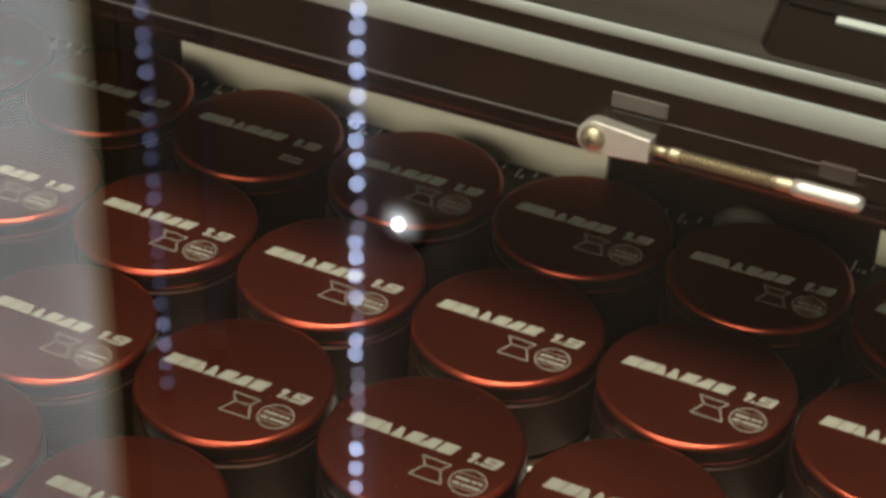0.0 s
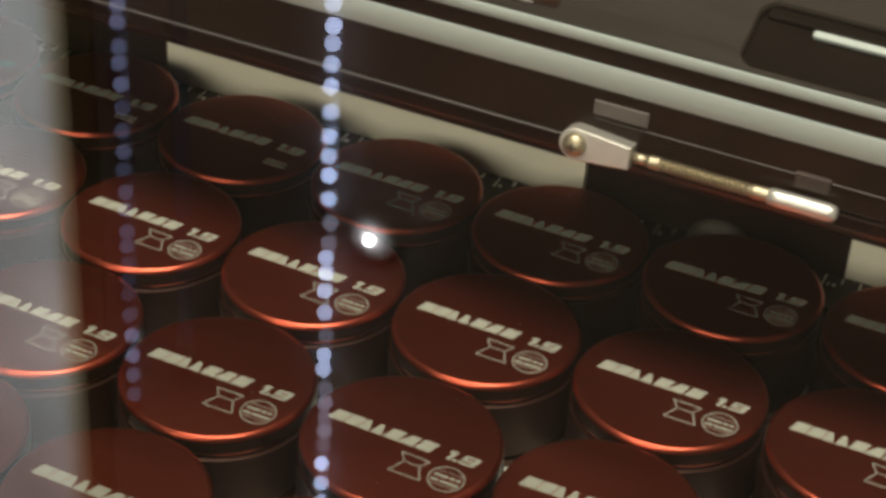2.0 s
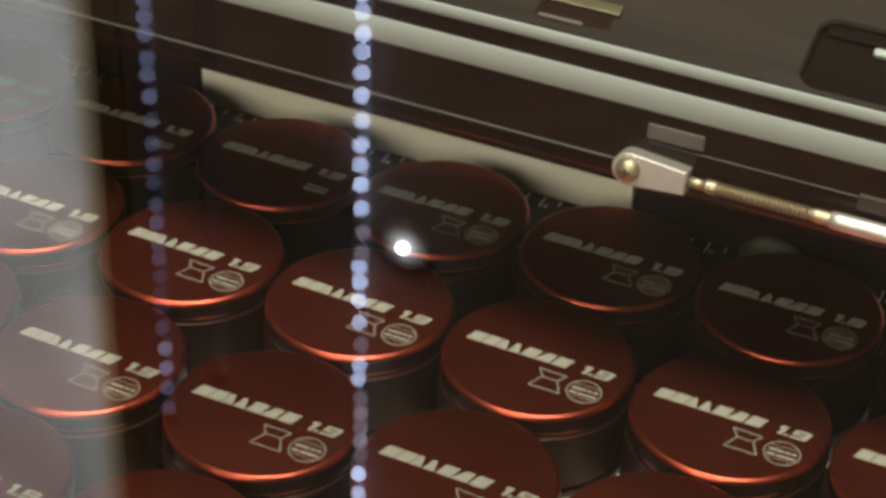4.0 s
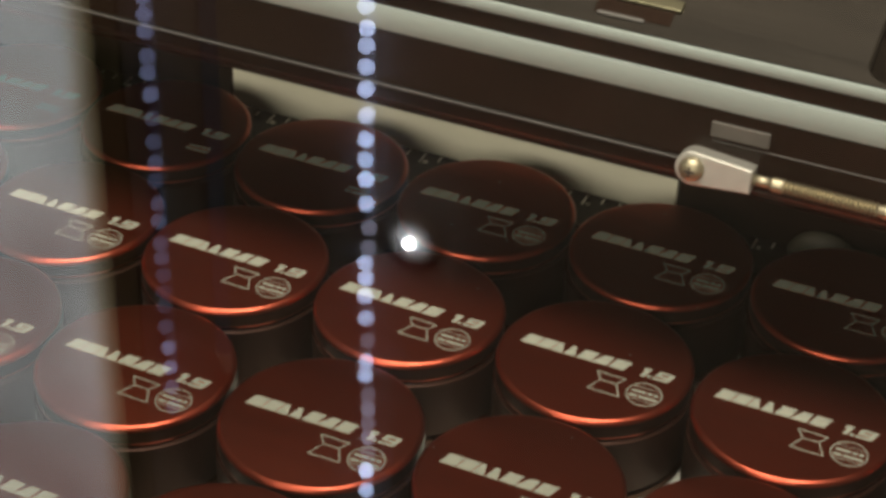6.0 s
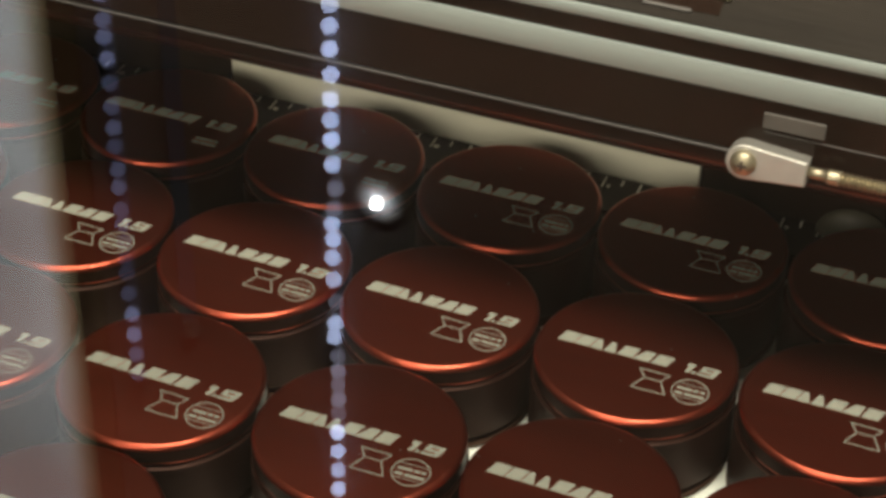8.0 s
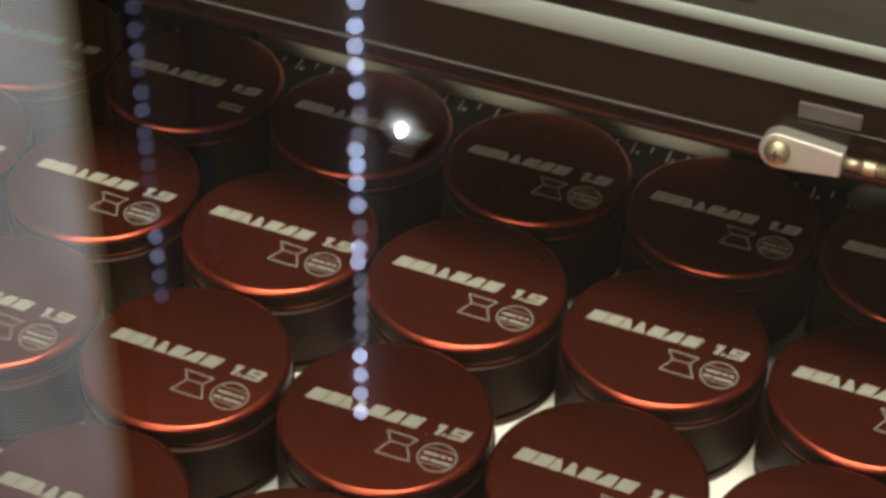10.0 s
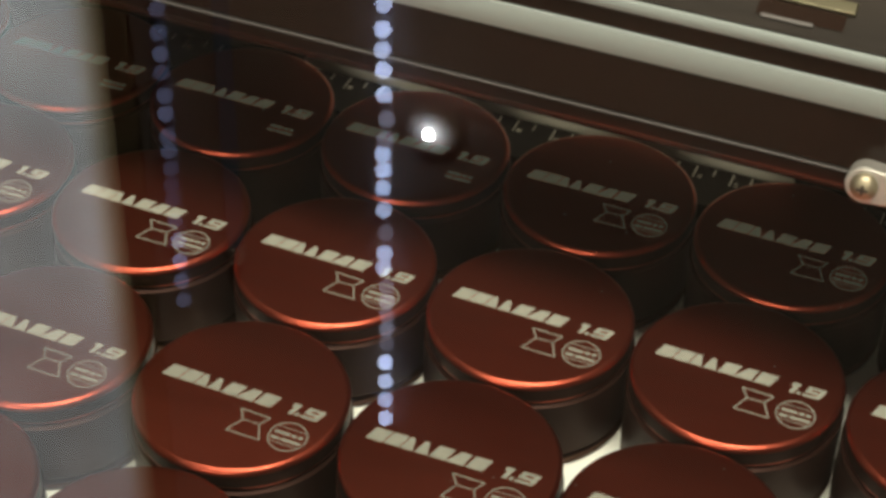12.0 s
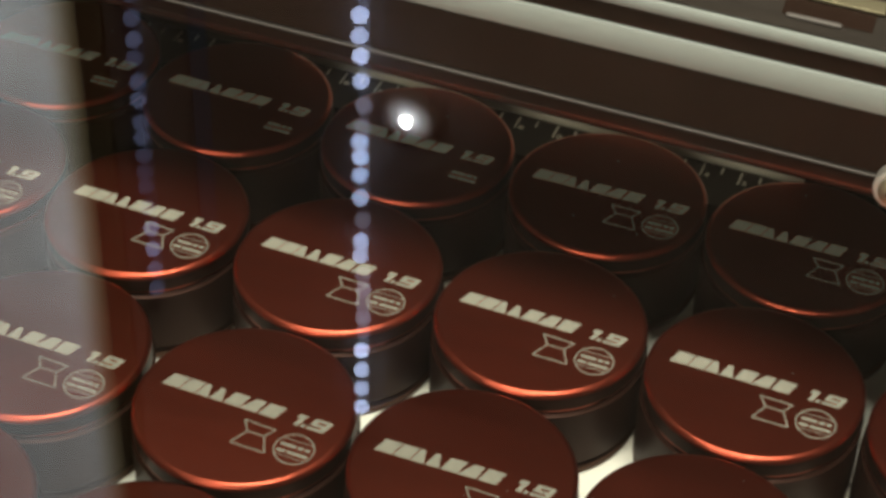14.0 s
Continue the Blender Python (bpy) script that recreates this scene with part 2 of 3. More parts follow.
def add_box(bm, x0, x1, y0, y1, z0, z1, bevel=0.0, seg=2):
    r = bmesh.ops.create_cube(bm, size=1.0)
    bmesh.ops.transform(bm, verts=r["verts"], matrix=Matrix.LocRotScale(((x0 + x1) / 2, (y0 + y1) / 2, (z0 + z1) / 2), None, (x1 - x0, y1 - y0, z1 - z0)))
    if bevel:
        bmesh.ops.bevel(bm, geom=list({e for v in r["verts"] for e in v.link_edges}), offset=bevel, segments=seg, affect="EDGES", profile=0.5)


def box(x0, x1, y0, y1, z0, z1, bevel=0.0, seg=2):
    bm = bmesh.new()
    add_box(bm, x0, x1, y0, y1, z0, z1, bevel, seg)
    return bm


def turned(profile, steps=96, axis="z"):
    """A solid of revolution; profile: (radius, height) from bottom to top, closed at both ends."""
    bm = bmesh.new()
    rings = []
    for r, h in profile:
        ring = []
        for k in range(steps):
            a = 2 * math.pi * k / steps
            c, s = r * math.cos(a), r * math.sin(a)
            ring.append(bm.verts.new((c, s, h) if axis == "z" else (h, c, s)))
        rings.append(ring)
    for lo, hi in zip(rings, rings[1:]):
        for k in range(steps):
            bm.faces.new((lo[k], lo[(k + 1) % steps], hi[(k + 1) % steps], hi[k]))
    bm.faces.new(list(reversed(rings[0])))
    bm.faces.new(rings[-1])
    bmesh.ops.recalc_face_normals(bm, faces=bm.faces)
    return bm


def arc(r, h, bevel, n=6):
    """Profile points of a rounded top edge at radius r and height h."""
    return [(r - bevel + bevel * math.cos(a), h - bevel + bevel * math.sin(a)) for a in (math.pi / 2 * k / n for k in range(n + 1))]


def shade_flat_tops(ob, limit=30):
    for p in ob.data.polygons:
        p.use_smooth = True
    ob.data.set_sharp_from_angle(angle=radians(limit))


def polygon(bm, pts, z0, z1):
    """A flat plate with the outline pts."""
    lo, hi = [bm.verts.new((x, y, z0)) for x, y in pts], [bm.verts.new((x, y, z1)) for x, y in pts]
    n = len(pts)
    for k in range(n):
        bm.faces.new((lo[k], lo[(k + 1) % n], hi[(k + 1) % n], hi[k]))
    bm.faces.new(hi)
    bm.faces.new(list(reversed(lo)))


def stroke(bm, a, b, w, z0, z1):
    a, b = Vector(a), Vector(b)
    d = (b - a).normalized() * (w / 2)
    n = Vector((-d.y, d.x))
    polygon(bm, [tuple(a - d - n), tuple(b + d - n), tuple(b + d + n), tuple(a - d + n)], z0, z1)


def lettering(name, text, height, material, parent, place, wide=1.0):
    cu = bpy.data.curves.new(name, "FONT")
    cu.body, cu.size, cu.extrude, cu.resolution_u = text, height / 0.7, 0.00002, 3
    tmp = bpy.data.objects.new(name, cu)
    me = bpy.data.meshes.new_from_object(tmp)
    bpy.data.objects.remove(tmp)
    me.transform(Matrix.Diagonal((wide, 1, 1, 1)))
    me.materials.clear()
    me.materials.append(material)
    ob = new(name, me)
    ob.parent, ob.location = parent, place
    return ob


# ---- the room ----
def structure(name, bm, material, label, category):
    return tagged(part(name, bm, material), label, category, kind="structure")


structure("floor", box(-2.2, 2.2, -2.4, 2.0, -1.35, -1.25), CARPET, "dark carpet floor of the show room", "floor")
structure("ceiling", box(-2.2, 2.2, -2.4, 2.0, 1.6, 1.7), WALL, "plain grey ceiling over the show room", "ceiling")
structure("wall_north", box(-2.2, 2.2, 1.9, 2.0, -1.25, 1.6), WALL, "plain grey painted wall behind the case", "wall")
structure("wall_south", box(-2.2, 2.2, -2.4, -2.3, -1.25, 1.6), WALL, "plain grey painted wall", "wall")
structure("wall_west", box(-2.2, -2.1, -2.3, 1.9, -1.25, 1.6), WALL, "plain grey painted wall at the side", "wall")
structure("wall_east", box(2.1, 2.2, -2.3, 1.9, -1.25, 1.6), WALL, "plain grey painted wall at the side", "wall")

# ---- the display case ----
Z0 = 0.004      # the white board on which the tins stand
case = tagged(empty("display_case", (0, 0, -0.9)), "dark display case with a white inside floor", "display case")
part("cabinet", box(-0.7, 0.9, -0.27, 0.3, -0.35, 0.9 - 0.012, 0.003), UNDER, case)
part("floor_board", box(-0.69, 0.89, -0.255, 0.29, 0.9 - 0.011, 0.9 + Z0, 0.0005), BOARD, case, "cream-white smooth board")
part("back_panel", box(-0.69, 0.89, 0.0462, 0.0535, 0.9 + Z0 + 0.0002, 0.9 + 0.0784, 0.0004), GLOSS, case, "dark reddish-brown back panel")
for x0, x1 in ((-0.0335, 0.1075), (0.1868, 0.3300)):
    part("back_card", box(x0, x1, 0.0434, 0.0460, 0.9 + Z0 + 0.0002, 0.9 + 0.0450, 0.0003), CARD, case, "low cream card before the back panel")
pane = part("glass_pane", box(-0.69, 0.89, -0.263, -0.260, 0.9 - 0.011, 0.9 + 0.62), PANE, case, "clear glass front pane")
pane.data.materials.append(CLEAR)
for face in pane.data.polygons:      # one mirroring face, the others clear
    face.material_index = 0 if face.normal.y < -0.5 else 1

# ---- the case that overhangs the back row ----
YF = -0.0515        # its upright front face
X0, X1 = -0.69, 0.89
TILT = 22           # degrees by which its grained top leans back
DROP = 0.0008       # how far the whole case sags on its back panel


def prism(profile, x0=X0, x1=X1, smooth=False):
    """A long bar with the outline profile, given as (y, z)."""
    bm = bmesh.new()
    a, b = [bm.verts.new((x0, y, z)) for y, z in profile], [bm.verts.new((x1, y, z)) for y, z in profile]
    n = len(profile)
    for k in range(n):
        j = (k + 1) % n
        bm.faces.new((a[k], a[j], b[j], b[k])).smooth = smooth
    bm.faces.new(list(reversed(a)))
    bm.faces.new(b)
    bmesh.ops.recalc_face_normals(bm, faces=bm.faces)
    return bm


def bulge(z0, z1, depth, back, n=10):
    """The outline of a strip on the front face, rounded outwards."""
    pts = [(YF - depth * math.sin(math.pi * (0.10 + 0.84 * k / n)) ** 0.6, z0 + (z1 - z0) * k / n) for k in range(n + 1)]
    return [(back, z0)] + pts + [(back, z1)]


def brown_case():
    root = tagged(empty("equipment_case", (0, 0, -DROP)), "glossy dark brown case edged with satin aluminium strips", "case")
    far, rise = 0.0585, math.tan(radians(TILT))
    part("body", prism([(-0.0385, 0.0796), (far, 0.0796), (far, 0.1189 + (far + 0.0462) * rise), (-0.0462, 0.1189), (-0.0462, 0.0900)]), UNDER, root, "dark brown case body")
    lip = [(-0.0465, 0.0929), (YF + 0.0004, 0.0929), (YF, 0.0925), (YF + 0.0002, 0.0902), (YF + 0.0011, 0.0880), (YF + 0.0030, 0.0859), (YF + 0.0060, 0.0836), (YF + 0.0095, 0.0812), (YF + 0.0128, 0.0797), (-0.0360, 0.0793)]
    nose = part("lip", prism(lip), LACQUER, root, "rounded glossy dark brown lip")
    shade_flat_tops(nose, 40)
    part("edge_trim", box(X0, 0.1372, YF - 0.0003, -0.0468, 0.0931, 0.0934, 0.0001, 1), TRIM, root, "thin bright edge trim")
    part("edge_trim", box(0.1392, X1, YF - 0.0003, YF + 0.0003, 0.0997, 0.0999, 0.00005, 1), TRIM, root, "thin bright edge trim")
    part("front_face", box(X0, X1, YF, -0.0468, 0.0938, 0.1076, 0.0004), GLOSS, root, "glossy dark brown front face")
    part("wide_strip", prism(bulge(0.1077, 0.1134, 0.0006, -0.0466)), ALU, root, "pale satin aluminium strip")
    part("groove", box(X0, X1, YF + 0.0004, -0.0466, 0.1135, 0.1180, 0.0004), GLOSS, root, "dark brown groove")
    part("narrow_strip", prism(bulge(0.1182, 0.1207, 0.0004, YF + 0.0012)), ALU, root, "narrow satin aluminium strip")
    for ob in root.children:
        if ob.name.split(".")[0] in ("wide_strip", "narrow_strip"):
            shade_flat_tops(ob, 50)
    return root


brown_case()


def rounded_rect(x0, x1, y0, y1, r, n=8):
    pts = []
    for cx, cy, a0 in ((x1 - r, y0 + r, -90), (x1 - r, y1 - r, 0), (x0 + r, y1 - r, 90), (x0 + r, y0 + r, 180)):
        for k in range(n + 1):
            a = radians(a0 + 90 * k / n)
            pts.append((cx + r * math.cos(a), cy + r * math.sin(a)))
    return pts


def on_top(name):
    ob = empty(name, (0, YF + 0.0014, 0.1183 - DROP))
    ob.rotation_euler = (radians(TILT), 0, 0)
    return ob


def top_panel():
    """The grained panel above the strips, with a rounded pocket sunk into it."""
    root = tagged(on_top("top_panel"), "brown grained laminate panel with a rounded sunk pocket", "panel")
    hole = rounded_rect(0.1686, 0.290, 0.0014, 0.0215, 0.0046)
    x0, x1, y0, y1 = X0, X1, 0.0, 0.116
    bm = bmesh.new()
    n = len(hole)
    q = n // 4
    inner = [bm.verts.new((x, y, 0.0030)) for x, y in hole]
    rim = [bm.verts.new((x, y, 0.0023)) for x, y in rounded_rect(0.1691, 0.2895, 0.0019, 0.0210, 0.0041)]
    deep = [bm.verts.new((v.co.x, v.co.y, 0.0001)) for v in rim]
    outer = [bm.verts.new((x, y, 0.0030)) for x, y in ((x1, y0 + 0.0004), (x1, y1), (x0, y1), (x0, y0 + 0.0004))]
    low = [bm.verts.new((x, y, 0.0)) for x, y in ((x1, y0), (x1, y1), (x0, y1), (x0, y0))]
    for c in range(4):
        run = inner[c * q:(c + 1) * q]
        for a, b in zip(run, run[1:]):
            bm.faces.new((outer[c], b, a))
        bm.faces.new((outer[c], outer[(c + 1) % 4], inner[((c + 1) * q) % n], run[-1]))
        bm.faces.new((outer[c], low[c], low[(c + 1) % 4], outer[(c + 1) % 4]))
    for k in range(n):
        j = (k + 1) % n
        bm.faces.new((inner[k], inner[j], rim[j], rim[k]))
        bm.faces.new((rim[k], rim[j], deep[j], deep[k]))
    bmesh.ops.recalc_face_normals(bm, faces=bm.faces)
    part("panel", bm, LAMINATE, root)
    part("pocket_floor", box(0.1678, 0.291, 0.0008, 0.0222, -0.0002, 0.0003), POCKET, root, "dark glossy pocket floor")
    part("pocket_step", box(0.1705, 0.288, 0.0178, 0.0208, 0.0003, 0.0016, 0.0005, 3), POCKET, root, "dark step along the pocket")
    part("pull_bar", box(0.1815, 0.276, 0.0152, 0.0173, 0.0003, 0.0019, 0.0006, 3), ALU, root, "bright metal pull bar")
    return root


top_panel()


def latch():
    """A pale gold plate with its clip on a dark inlay."""
    root = tagged(on_top("latch"), "dull gold latch plate with grey clip on a dark inlay", "latch")
    part("inlay", box(0.1090, 0.1262, 0.0034, 0.0080, 0.0030, 0.0032, 0.0001, 1), GLOSS, root, "dark glossy inlay")
    part("plate", box(0.1085, 0.1276, 0.0073, 0.0102, 0.0031, 0.0042, 0.0003), GOLD, root, "pale gold plate")
    part("clip", box(0.1100, 0.1206, 0.0026, 0.0036, 0.0028, 0.0038, 0.0004), TRIM, root, "grey metal clip")
    return root


latch()
tagged(part("mount_plate", box(0.1388, 0.1518, YF - 0.0007, YF + 0.0001, 0.1010 - DROP, 0.1046 - DROP, 0.0002), GREY), "flat grey mounting plate on the case front", "plate")


def lid_stay():
    """A stay along the case front: clevis with a round screw, threaded rod and end sleeve."""
    root = tagged(empty("lid_stay", (0.1366, YF, 0.0931 - DROP / 2)), "silvery lid stay with clevis and threaded rod", "lid stay")
    bm = bmesh.new()
    pts = [(0.0039 * math.cos(radians(a)), 0.0039 * math.sin(radians(a))) for a in range(80, 281, 10)]
    pts += [(0.0132, -0.0027), (0.0132, 0.0027)]
    polygon(bm, pts, 0.0002, 0.0048)
    bmesh.ops.recalc_face_normals(bm, faces=bm.faces)
    bmesh.ops.bevel(bm, geom=[e for e in bm.edges if abs(e.verts[0].co.z - e.verts[1].co.z) < 1e-6], offset=0.0004, segments=2, affect="EDGES", profile=0.5)
    bmesh.ops.rotate(bm, verts=bm.verts, matrix=Matrix.Rotation(radians(80), 3, "X"))
    clevis = part("clevis", bm, CLEVIS, root, "cast silver clevis")
    bm = turned([(0.0028, 0.0), *[(0.0028 * math.cos(radians(a)), 0.0004 + 0.0019 * math.sin(radians(a))) for a in range(0, 86, 12)]], 32)
    bmesh.ops.transform(bm, verts=bm.verts, matrix=Matrix.Rotation(radians(80), 4, "X") @ Matrix.Translation((0, 0, 0.0048)))
    part("screw", bm, BRASS, clevis, "domed cross-head screw", True)
    bm = bmesh.new()
    for s in (0, 1):
        a = (-0.0011, 0.00025) if s == 0 else (0.00025, 0.0011)
        add_box(bm, -abs(a[0]), abs(a[0]), -abs(a[1]), abs(a[1]), 0.0069, 0.00718)
    bmesh.ops.rotate(bm, verts=bm.verts, matrix=Matrix.Rotation(radians(80), 3, "X"))
    part("screw_slot", bm, UNDER, clevis)
    rod = -0.0026        # how far the rod stands off the case front
    bars = [part("neck", turned([(0.0012, 0.0128), (0.0012, 0.0175)], 24, "x"), BRASS, root, "", True)]
    prof = [(0.0014, 0.0172), (0.0016, 0.0176), (0.0016, 0.0195)]
    x = 0.0200
    while x < 0.0410:
        prof += [(0.00170, x), (0.00120, x + 0.00050)]
        x += 0.0010
    prof += [(0.0016, 0.0420), (0.0016, 0.0455)]
    bars.append(part("threaded_rod", turned(prof, 28, "x"), BRASS, root, "yellowed threaded steel rod"))
    bars.append(part("sleeve", turned([(0.0015, 0.0452), (0.0019, 0.0456), (0.0020, 0.0475), (0.0020, 0.0590), (0.0017, 0.0604), (0.0010, 0.0610)], 32, "x"), STEEL, root, "bright nickel sleeve", True))
    for ob in bars:
        ob.location = (0, rod, 0.0006)
    part("end_block", box(0.0500, 0.0580, -0.0012, 0.0001, 0.0036, 0.0074, 0.0003), UNDER, root, "dark end block")
    return root


lid_stay()

# ---- the ruler behind the tins ----
ZR = 0.0125


def ruler():
    root = tagged(empty("ruler", (0.0422, 0, ZR)), "black ruler with white centimetre scale", "ruler")
    part("blade", box(-0.30, 0.26, 0.026, 0.0426, Z0 - ZR, 0.0, 0.0003), RULER, root)
    for n in range(-14, 25):
        x = n * 0.01 - (0.0006 if n < 0 else 0.0)
        part("tick", box(x - 0.00022, x + 0.00022, 0.0364, 0.0416, 0.00002, 0.00008), MARK, root)
        part("half_tick", box(x + 0.0048, x + 0.0052, 0.0388, 0.0416, 0.00002, 0.00008), MARK, root)
        if n >= 0:
            lettering("number", str(n), 0.0019, MARK, root, (x + 0.0008, 0.0364, 0.00006), 1.1)
        else:
            part("mark_bar", box(x + 0.0008, x + 0.0022, 0.0366, 0.0380, 0.00002, 0.00008), MARK, root)


ruler()


def domed_knob():
    bm = bmesh.new()
    bmesh.ops.create_uvsphere(bm, u_segments=28, v_segments=16, radius=1.0)
    bmesh.ops.transform(bm, verts=bm.verts, matrix=Matrix.Diagonal((0.0102, 0.0038, 0.0085, 1)))
    bmesh.ops.bisect_plane(bm, geom=bm.verts[:] + bm.edges[:] + bm.faces[:], plane_co=(0, 0, 0.0), plane_no=(0, 0, 1), clear_inner=True)
    bmesh.ops.holes_fill(bm, edges=[e for e in bm.edges if e.is_boundary])
    ob = part("domed_knob", bm, KNOB, None, "", True)
    ob.location = (0.1512, 0.0400, ZR)
    return tagged(ob, "dull olive-grey domed knob on the ruler edge", "knob")


domed_knob()

# ---- the tins ----
R, H, PITCH = 0.0239, 0.030, 0.049


def wordmark(parent, z):
    """The maker's mark as a row of plain slanted blocks, wedges and a trapezium."""
    bm = bmesh.new()
    x, y0, y1, lean = -0.0188, -0.0017, 0.0020, 0.0012
    block = ((0, 0), (1, 0), (1, 1), (0, 1))
    wedge = ((0, 0), (1.0, 0), (0.34, 1), (0, 1))
    trapezium = ((-0.06, 0), (0.95, 0), (0.86, 1), (0.30, 1))
    for w, shape in ((0.0038, block), (0.0035, block), (0.0030, wedge), (0.0030, wedge), (0.0036, block), (0.0040, trapezium), (0.0038, block)):
        polygon(bm, [(x + u * w + lean * v, y0 + v * (y1 - y0)) for u, v in shape], z, z + 0.00005)
        x += w + 0.0003
    bmesh.ops.recalc_face_normals(bm, faces=bm.faces)
    return part("wordmark", bm, PRINT, parent, "cream printed mark")


def wide_number(parent, z):
    """The number 1.9 in broad slanted strokes."""
    bm = bmesh.new()
    x, y0, tall, lean = 0.0112, -0.0017, 0.0034, 0.0011
    one = ((0.0007, 0.0018, 0, 1), (0, 0.0007, 0.66, 1))
    point = ((0.0023, 0.0031, 0, 0.26),)
    nine = ((0.0036, 0.0075, 0.78, 1), (0.0036, 0.0047, 0.60, 0.78), (0.0036, 0.0065, 0.38, 0.60), (0.0065, 0.0076, 0.22, 0.78), (0.0036, 0.0075, 0, 0.22))
    for u0, u1, v0, v1 in one + point + nine:
        polygon(bm, [(x + u + lean * v, y0 + v * tall) for u, v in ((u0, v0), (u1, v0), (u1, v1), (u0, v1))], z, z + 0.00005)
    bmesh.ops.recalc_face_normals(bm, faces=bm.faces)
    return part("number", bm, PRINT, parent)


def badge(parent, z, ring):
    bm = bmesh.new()
    c, r = (0.0152, -0.0081), 0.0042
    if ring:
        n = 40
        for k in range(n):
            a, b = (2 * math.pi * j / n for j in (k, k + 1))
            q = [(c[0] + rr * math.cos(t), c[1] + rr * math.sin(t)) for rr, t in ((r - 0.00013, a), (r + 0.00013, a), (r + 0.00013, b), (r - 0.00013, b))]
            polygon(bm, q, z, z + 0.00005)
        for y in (-0.0058, -0.0105):
            half = math.sqrt(r * r - (y - c[1]) ** 2)
            stroke(bm, (c[0] - half, y), (c[0] + half, y), 0.00017, z, z + 0.00005)
    for y, words in ((-0.0074, ((-0.0033, 0.0002), (0.0006, 0.0018), (0.0022, 0.0032))), (-0.0092, ((-0.0034, -0.0015), (-0.0011, 0.0034)))):
        for a, b in words:
            polygon(bm, [(c[0] + a, y - 0.00045), (c[0] + b, y - 0.00045), (c[0] + b + 0.0001, y + 0.00035), (c[0] + a + 0.0001, y + 0.00035)], z, z + 0.00005)
    bmesh.ops.recalc_face_normals(bm, faces=bm.faces)
    return part("badge", bm, PRINT, parent)


def icon(parent, z):
    bm = bmesh.new()
    p = [(0.0023, -0.0044), (0.0094, -0.0046), (0.0080, -0.0072), (0.0100, -0.0114), (0.0022, -0.0114), (0.0041, -0.0072)]
    for a, b in zip(p, p[1:] + p[:1]):
        stroke(bm, a, b, 0.00027, z, z + 0.00005)
    stroke(bm, p[5], p[2], 0.00024, z, z + 0.00005)
    bmesh.ops.recalc_face_normals(bm, faces=bm.faces)
    return part("icon", bm, PRINT, parent)


def tin(full):
    root = tagged(empty("tin", (0, -1.2, -0.5)), "round red anodised tin with cream printing on its lid" if full else "round red anodised tin, lid printed without a ring", "tin", "tins in rows on the board")
    h = H - Z0
    b = part("body", turned([(R - 0.0020, 0.0034), (R - 0.0001, 0.0034), (R + 0.0004, 0.0040), (R + 0.0004, h - 0.0066), (R - 0.0012, h - 0.0058), (R - 0.0014, h - 0.0050)]), BODY, root, "turned red body, its dim reflections put into the colour")
    shade_flat_tops(b)
    part("base_groove", turned([(R - 0.0022, 0.0020), (R - 0.0016, 0.0021), (R - 0.0016, 0.0035), (R - 0.0022, 0.0036)], 64), BASE, root, "black groove round the foot")
    foot = part("base_ring", turned([(R - 0.0018, 0.0), (R - 0.0002, 0.0003), (R + 0.0003, 0.0010), (R - 0.0001, 0.0019), (R - 0.0018, 0.0022)], 72), FOOT, root, "brown base ring")
    shade_flat_tops(foot, 40)
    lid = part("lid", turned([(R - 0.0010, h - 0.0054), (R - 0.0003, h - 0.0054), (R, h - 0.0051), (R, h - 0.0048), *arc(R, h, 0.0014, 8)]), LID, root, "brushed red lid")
    shade_flat_tops(lid, 50)
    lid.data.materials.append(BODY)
    for face in lid.data.polygons:      # the lid's side takes the red darkened for dim reflections
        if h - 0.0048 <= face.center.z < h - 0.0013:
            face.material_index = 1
    wordmark(lid, h)
    wide_number(lid, h)
    badge(lid, h, full)
    if full:
        icon(lid, h)
    return root


full_tin, plain_tin = tin(True), tin(False)
rnd = random.Random(4)
first = {True: full_tin, False: plain_tin}
used = set()
for row in range(5):
    for col in range(-4, 6):
        x = col * PITCH + 0.0187 + rnd.uniform(-0.00008, 0.00008)
        y = -row * PITCH - 0.0005 + rnd.uniform(-0.00008, 0.00008)
        full = not (row == 0 and col <= 0)
        m = pose(x, y, Z0, 0, 0, rnd.uniform(-0.8, 0.8))
        if full in used:
            copy_thing(first[full], m)
        else:
            first[full].matrix_basis = m
            used.add(full)

# ---- what the pane mirrors: the stand opposite ----
YS = -1.08
tagged(part("stand_board", box(-0.4195, 1.2, YS - 0.05, YS - 0.008, -1.25, -0.02, 0.004), DARK), "tall black board opposite, its colour lightened to mirror as a veil", "stand")


# An added glowing pane stands in for the bright area mirrored at the left.
def frosted_window():
    root = tagged(empty("window", (-0.935, YS - 0.02, -1.25)), "glowing pane standing in for a mirrored bright area, oak frame", "window")
    part("pane", box(-0.50, 0.495, -0.006, 0.0, 0.03, 1.15), HAZE, root, "glowing pane that paints the bright haze")
    part("frame_post", box(0.4955, 0.5145, -0.02, 0.012, 0.0, 1.19, 0.003), WOOD, root, "oak frame post")
    part("frame_post", box(-0.53, -0.5005, -0.02, 0.012, 0.0, 1.19, 0.003), WOOD, root, "oak frame post")
    part("frame_rail", box(-0.5, 0.495, -0.02, 0.012, 1.155, 1.19, 0.003), WOOD, root, "oak frame rail")
    part("frame_rail", box(-0.5, 0.495, -0.02, 0.012, 0.0, 0.029, 0.003), WOOD, root, "oak frame rail")
    return root


frosted_window()


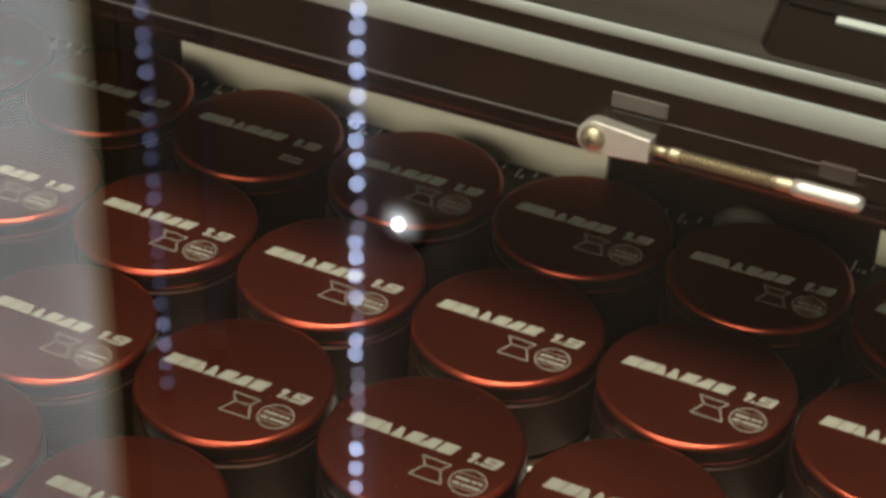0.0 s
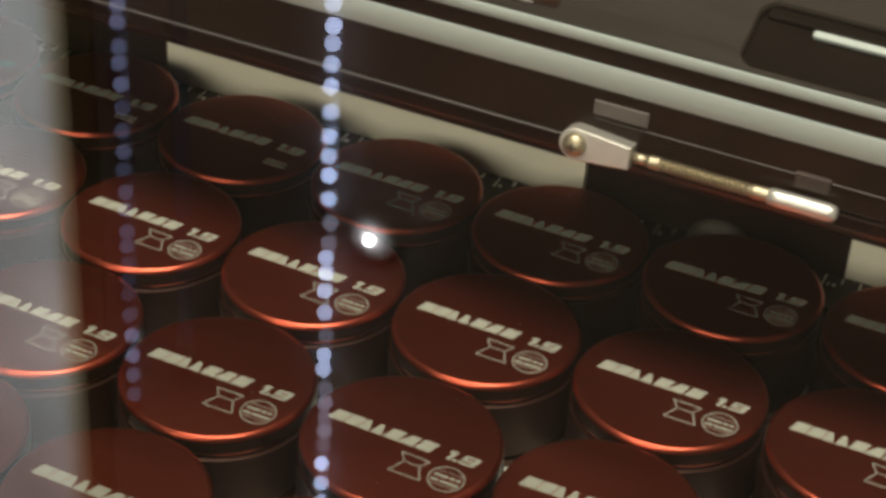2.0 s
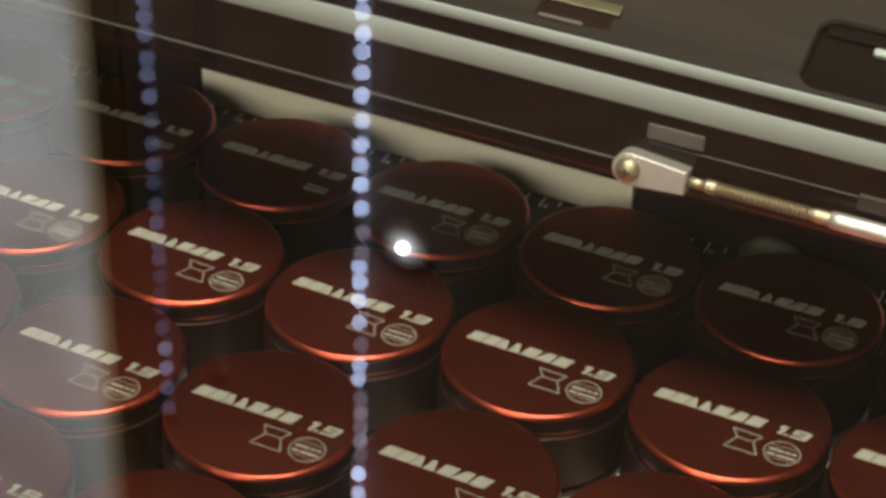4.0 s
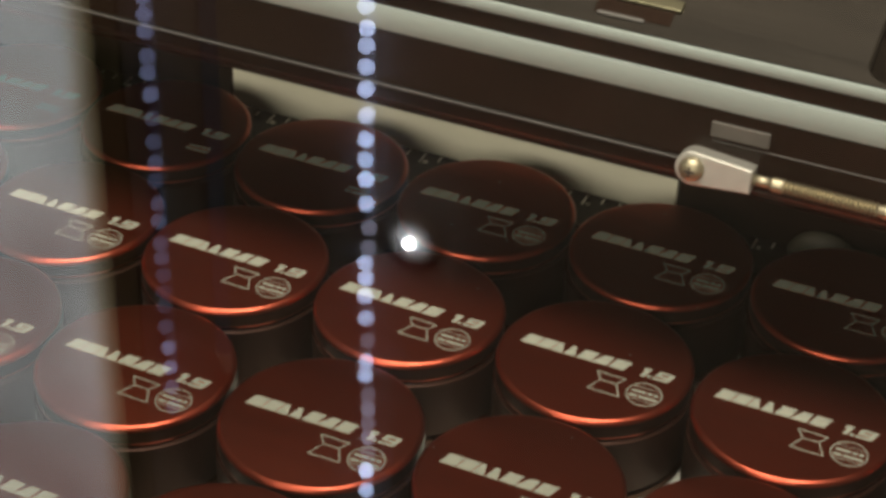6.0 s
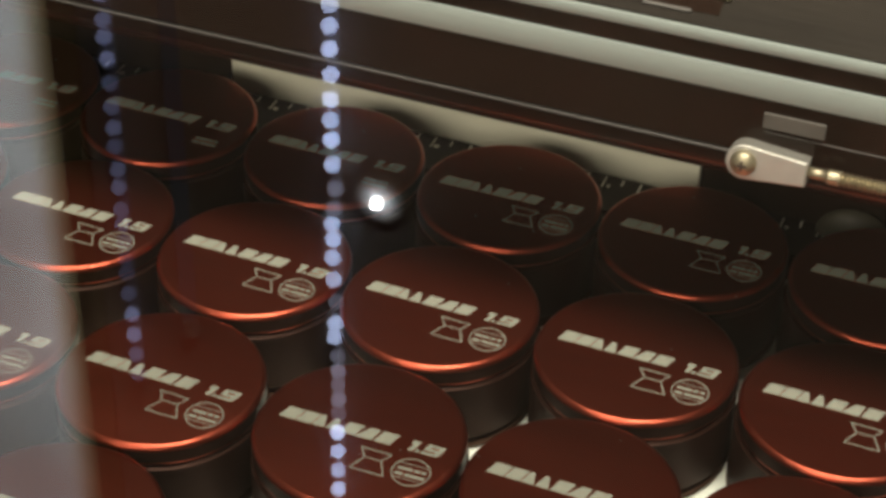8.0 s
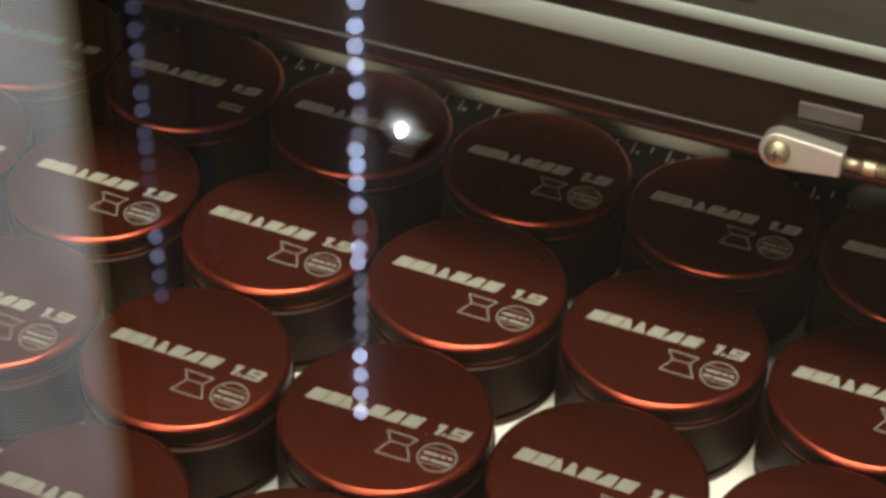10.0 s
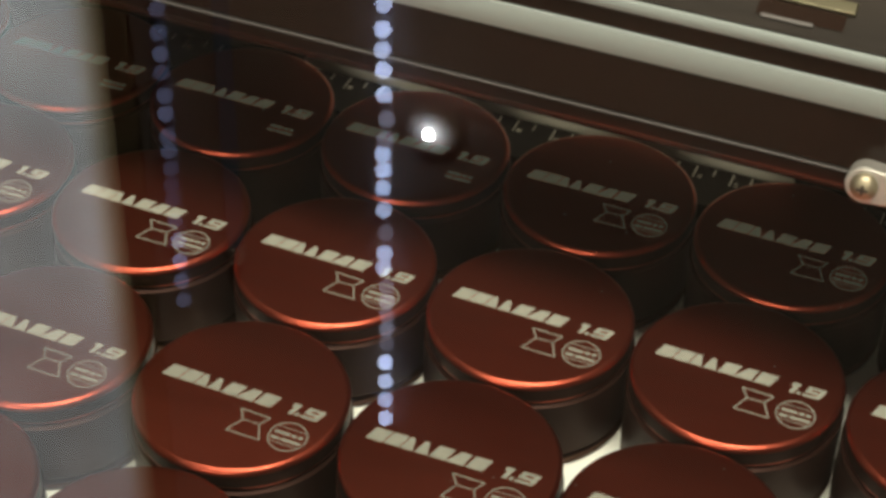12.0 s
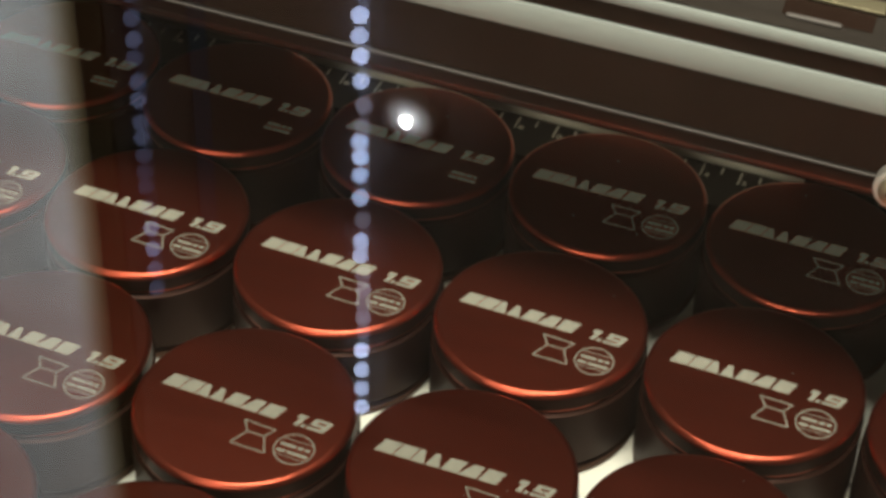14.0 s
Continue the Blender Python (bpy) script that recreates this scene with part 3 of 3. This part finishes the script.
def led_string(x, z0, z1, material, dim, seed, label):
    root = tagged(empty("led_string", (x, YS - 0.008, z0)), label, "light string", "light strings on the stand")
    part("tape", box(-0.004, 0.004, 0, 0.002, -0.01, z1 - z0), STRIP, root, "thin pale tape")
    r = random.Random(seed)
    bm = bmesh.new()
    bmesh.ops.create_uvsphere(bm, u_segments=14, v_segments=8, radius=0.0054)
    z, leds = 0.0, []
    for m in material:
        leds.append(part("led", bm.copy(), m, root, "", True))
        leds[-1].location = (0, 0.006, z)
        z += 0.0185
    greys = [part("led", bm.copy(), m, root, "", True) for m in dim]
    for k, led in enumerate(greys):
        led.location = (0.0012, 0.006, z + 0.0130 * k)
    bm.free()
    z += 0.0130 * len(greys)
    while z < z1 - z0 - 0.01:
        level = min(3, int(4 * z / (z1 - z0)))
        grey = dim and r.random() < 0.62 - 0.09 * level
        led = new("led", (greys if grey else leds)[level].data)
        led.parent = root
        led.location = ((0.0011 if grey else -0.0009) + r.uniform(-0.0006, 0.0006), 0.006, z)
        z += r.choice((0.0125, 0.0150, 0.0165, 0.0185))


led_string(-0.233, -0.678, -0.10, LED_A, LED_GREY, 3, "string of cold white lights on the black board")
led_string(-0.392, -0.62, -0.12, LED_B, [], 8, "dim string of cold white lights on the black board")

# An added glowing rod draws the faint pale streak on the pane.
tube = tagged(empty("light_tube", (-0.349, YS - 0.008, -0.56)), "glowing rod standing in for a faint mirrored streak", "lamp")
part("tube", turned([(0.003, 0.0), (0.006, 0.004), (0.006, 0.326), (0.003, 0.33)], 20), STREAK, tube, "pale glowing rod", True)
part("end_cap", turned([(0.007, -0.012), (0.007, 0.003)], 20), DARK, tube)
part("end_cap", turned([(0.007, 0.327), (0.007, 0.342)], 20), DARK, tube)

# Fixed lamp added for the bright spot in the pane; its disc paints the halo.
spot = tagged(empty("spot_lamp", (-0.203, YS - 0.008, -0.415)), "small white lamp standing in for the mirrored bright spot", "lamp")
part("housing", turned([(0.0195, -0.002), (0.0215, 0.0), (0.0215, 0.0008)], 40), DARK, spot, "black lamp housing").rotation_euler = (radians(-90), 0, 0)
part("lens", turned([(0.0205, 0.0009), (0.0205, 0.0016), (0.0180, 0.0022), (0.0060, 0.0028)], 40), HALO, spot, "glowing disc that paints the halo round the bulb", True).rotation_euler = (radians(-90), 0, 0)
bm = bmesh.new()
bmesh.ops.create_uvsphere(bm, u_segments=20, v_segments=10, radius=0.0040)
bulb = part("bulb", bm, BULB, spot, "glowing white bulb", True)
bulb.location = (0, 0.006, 0)
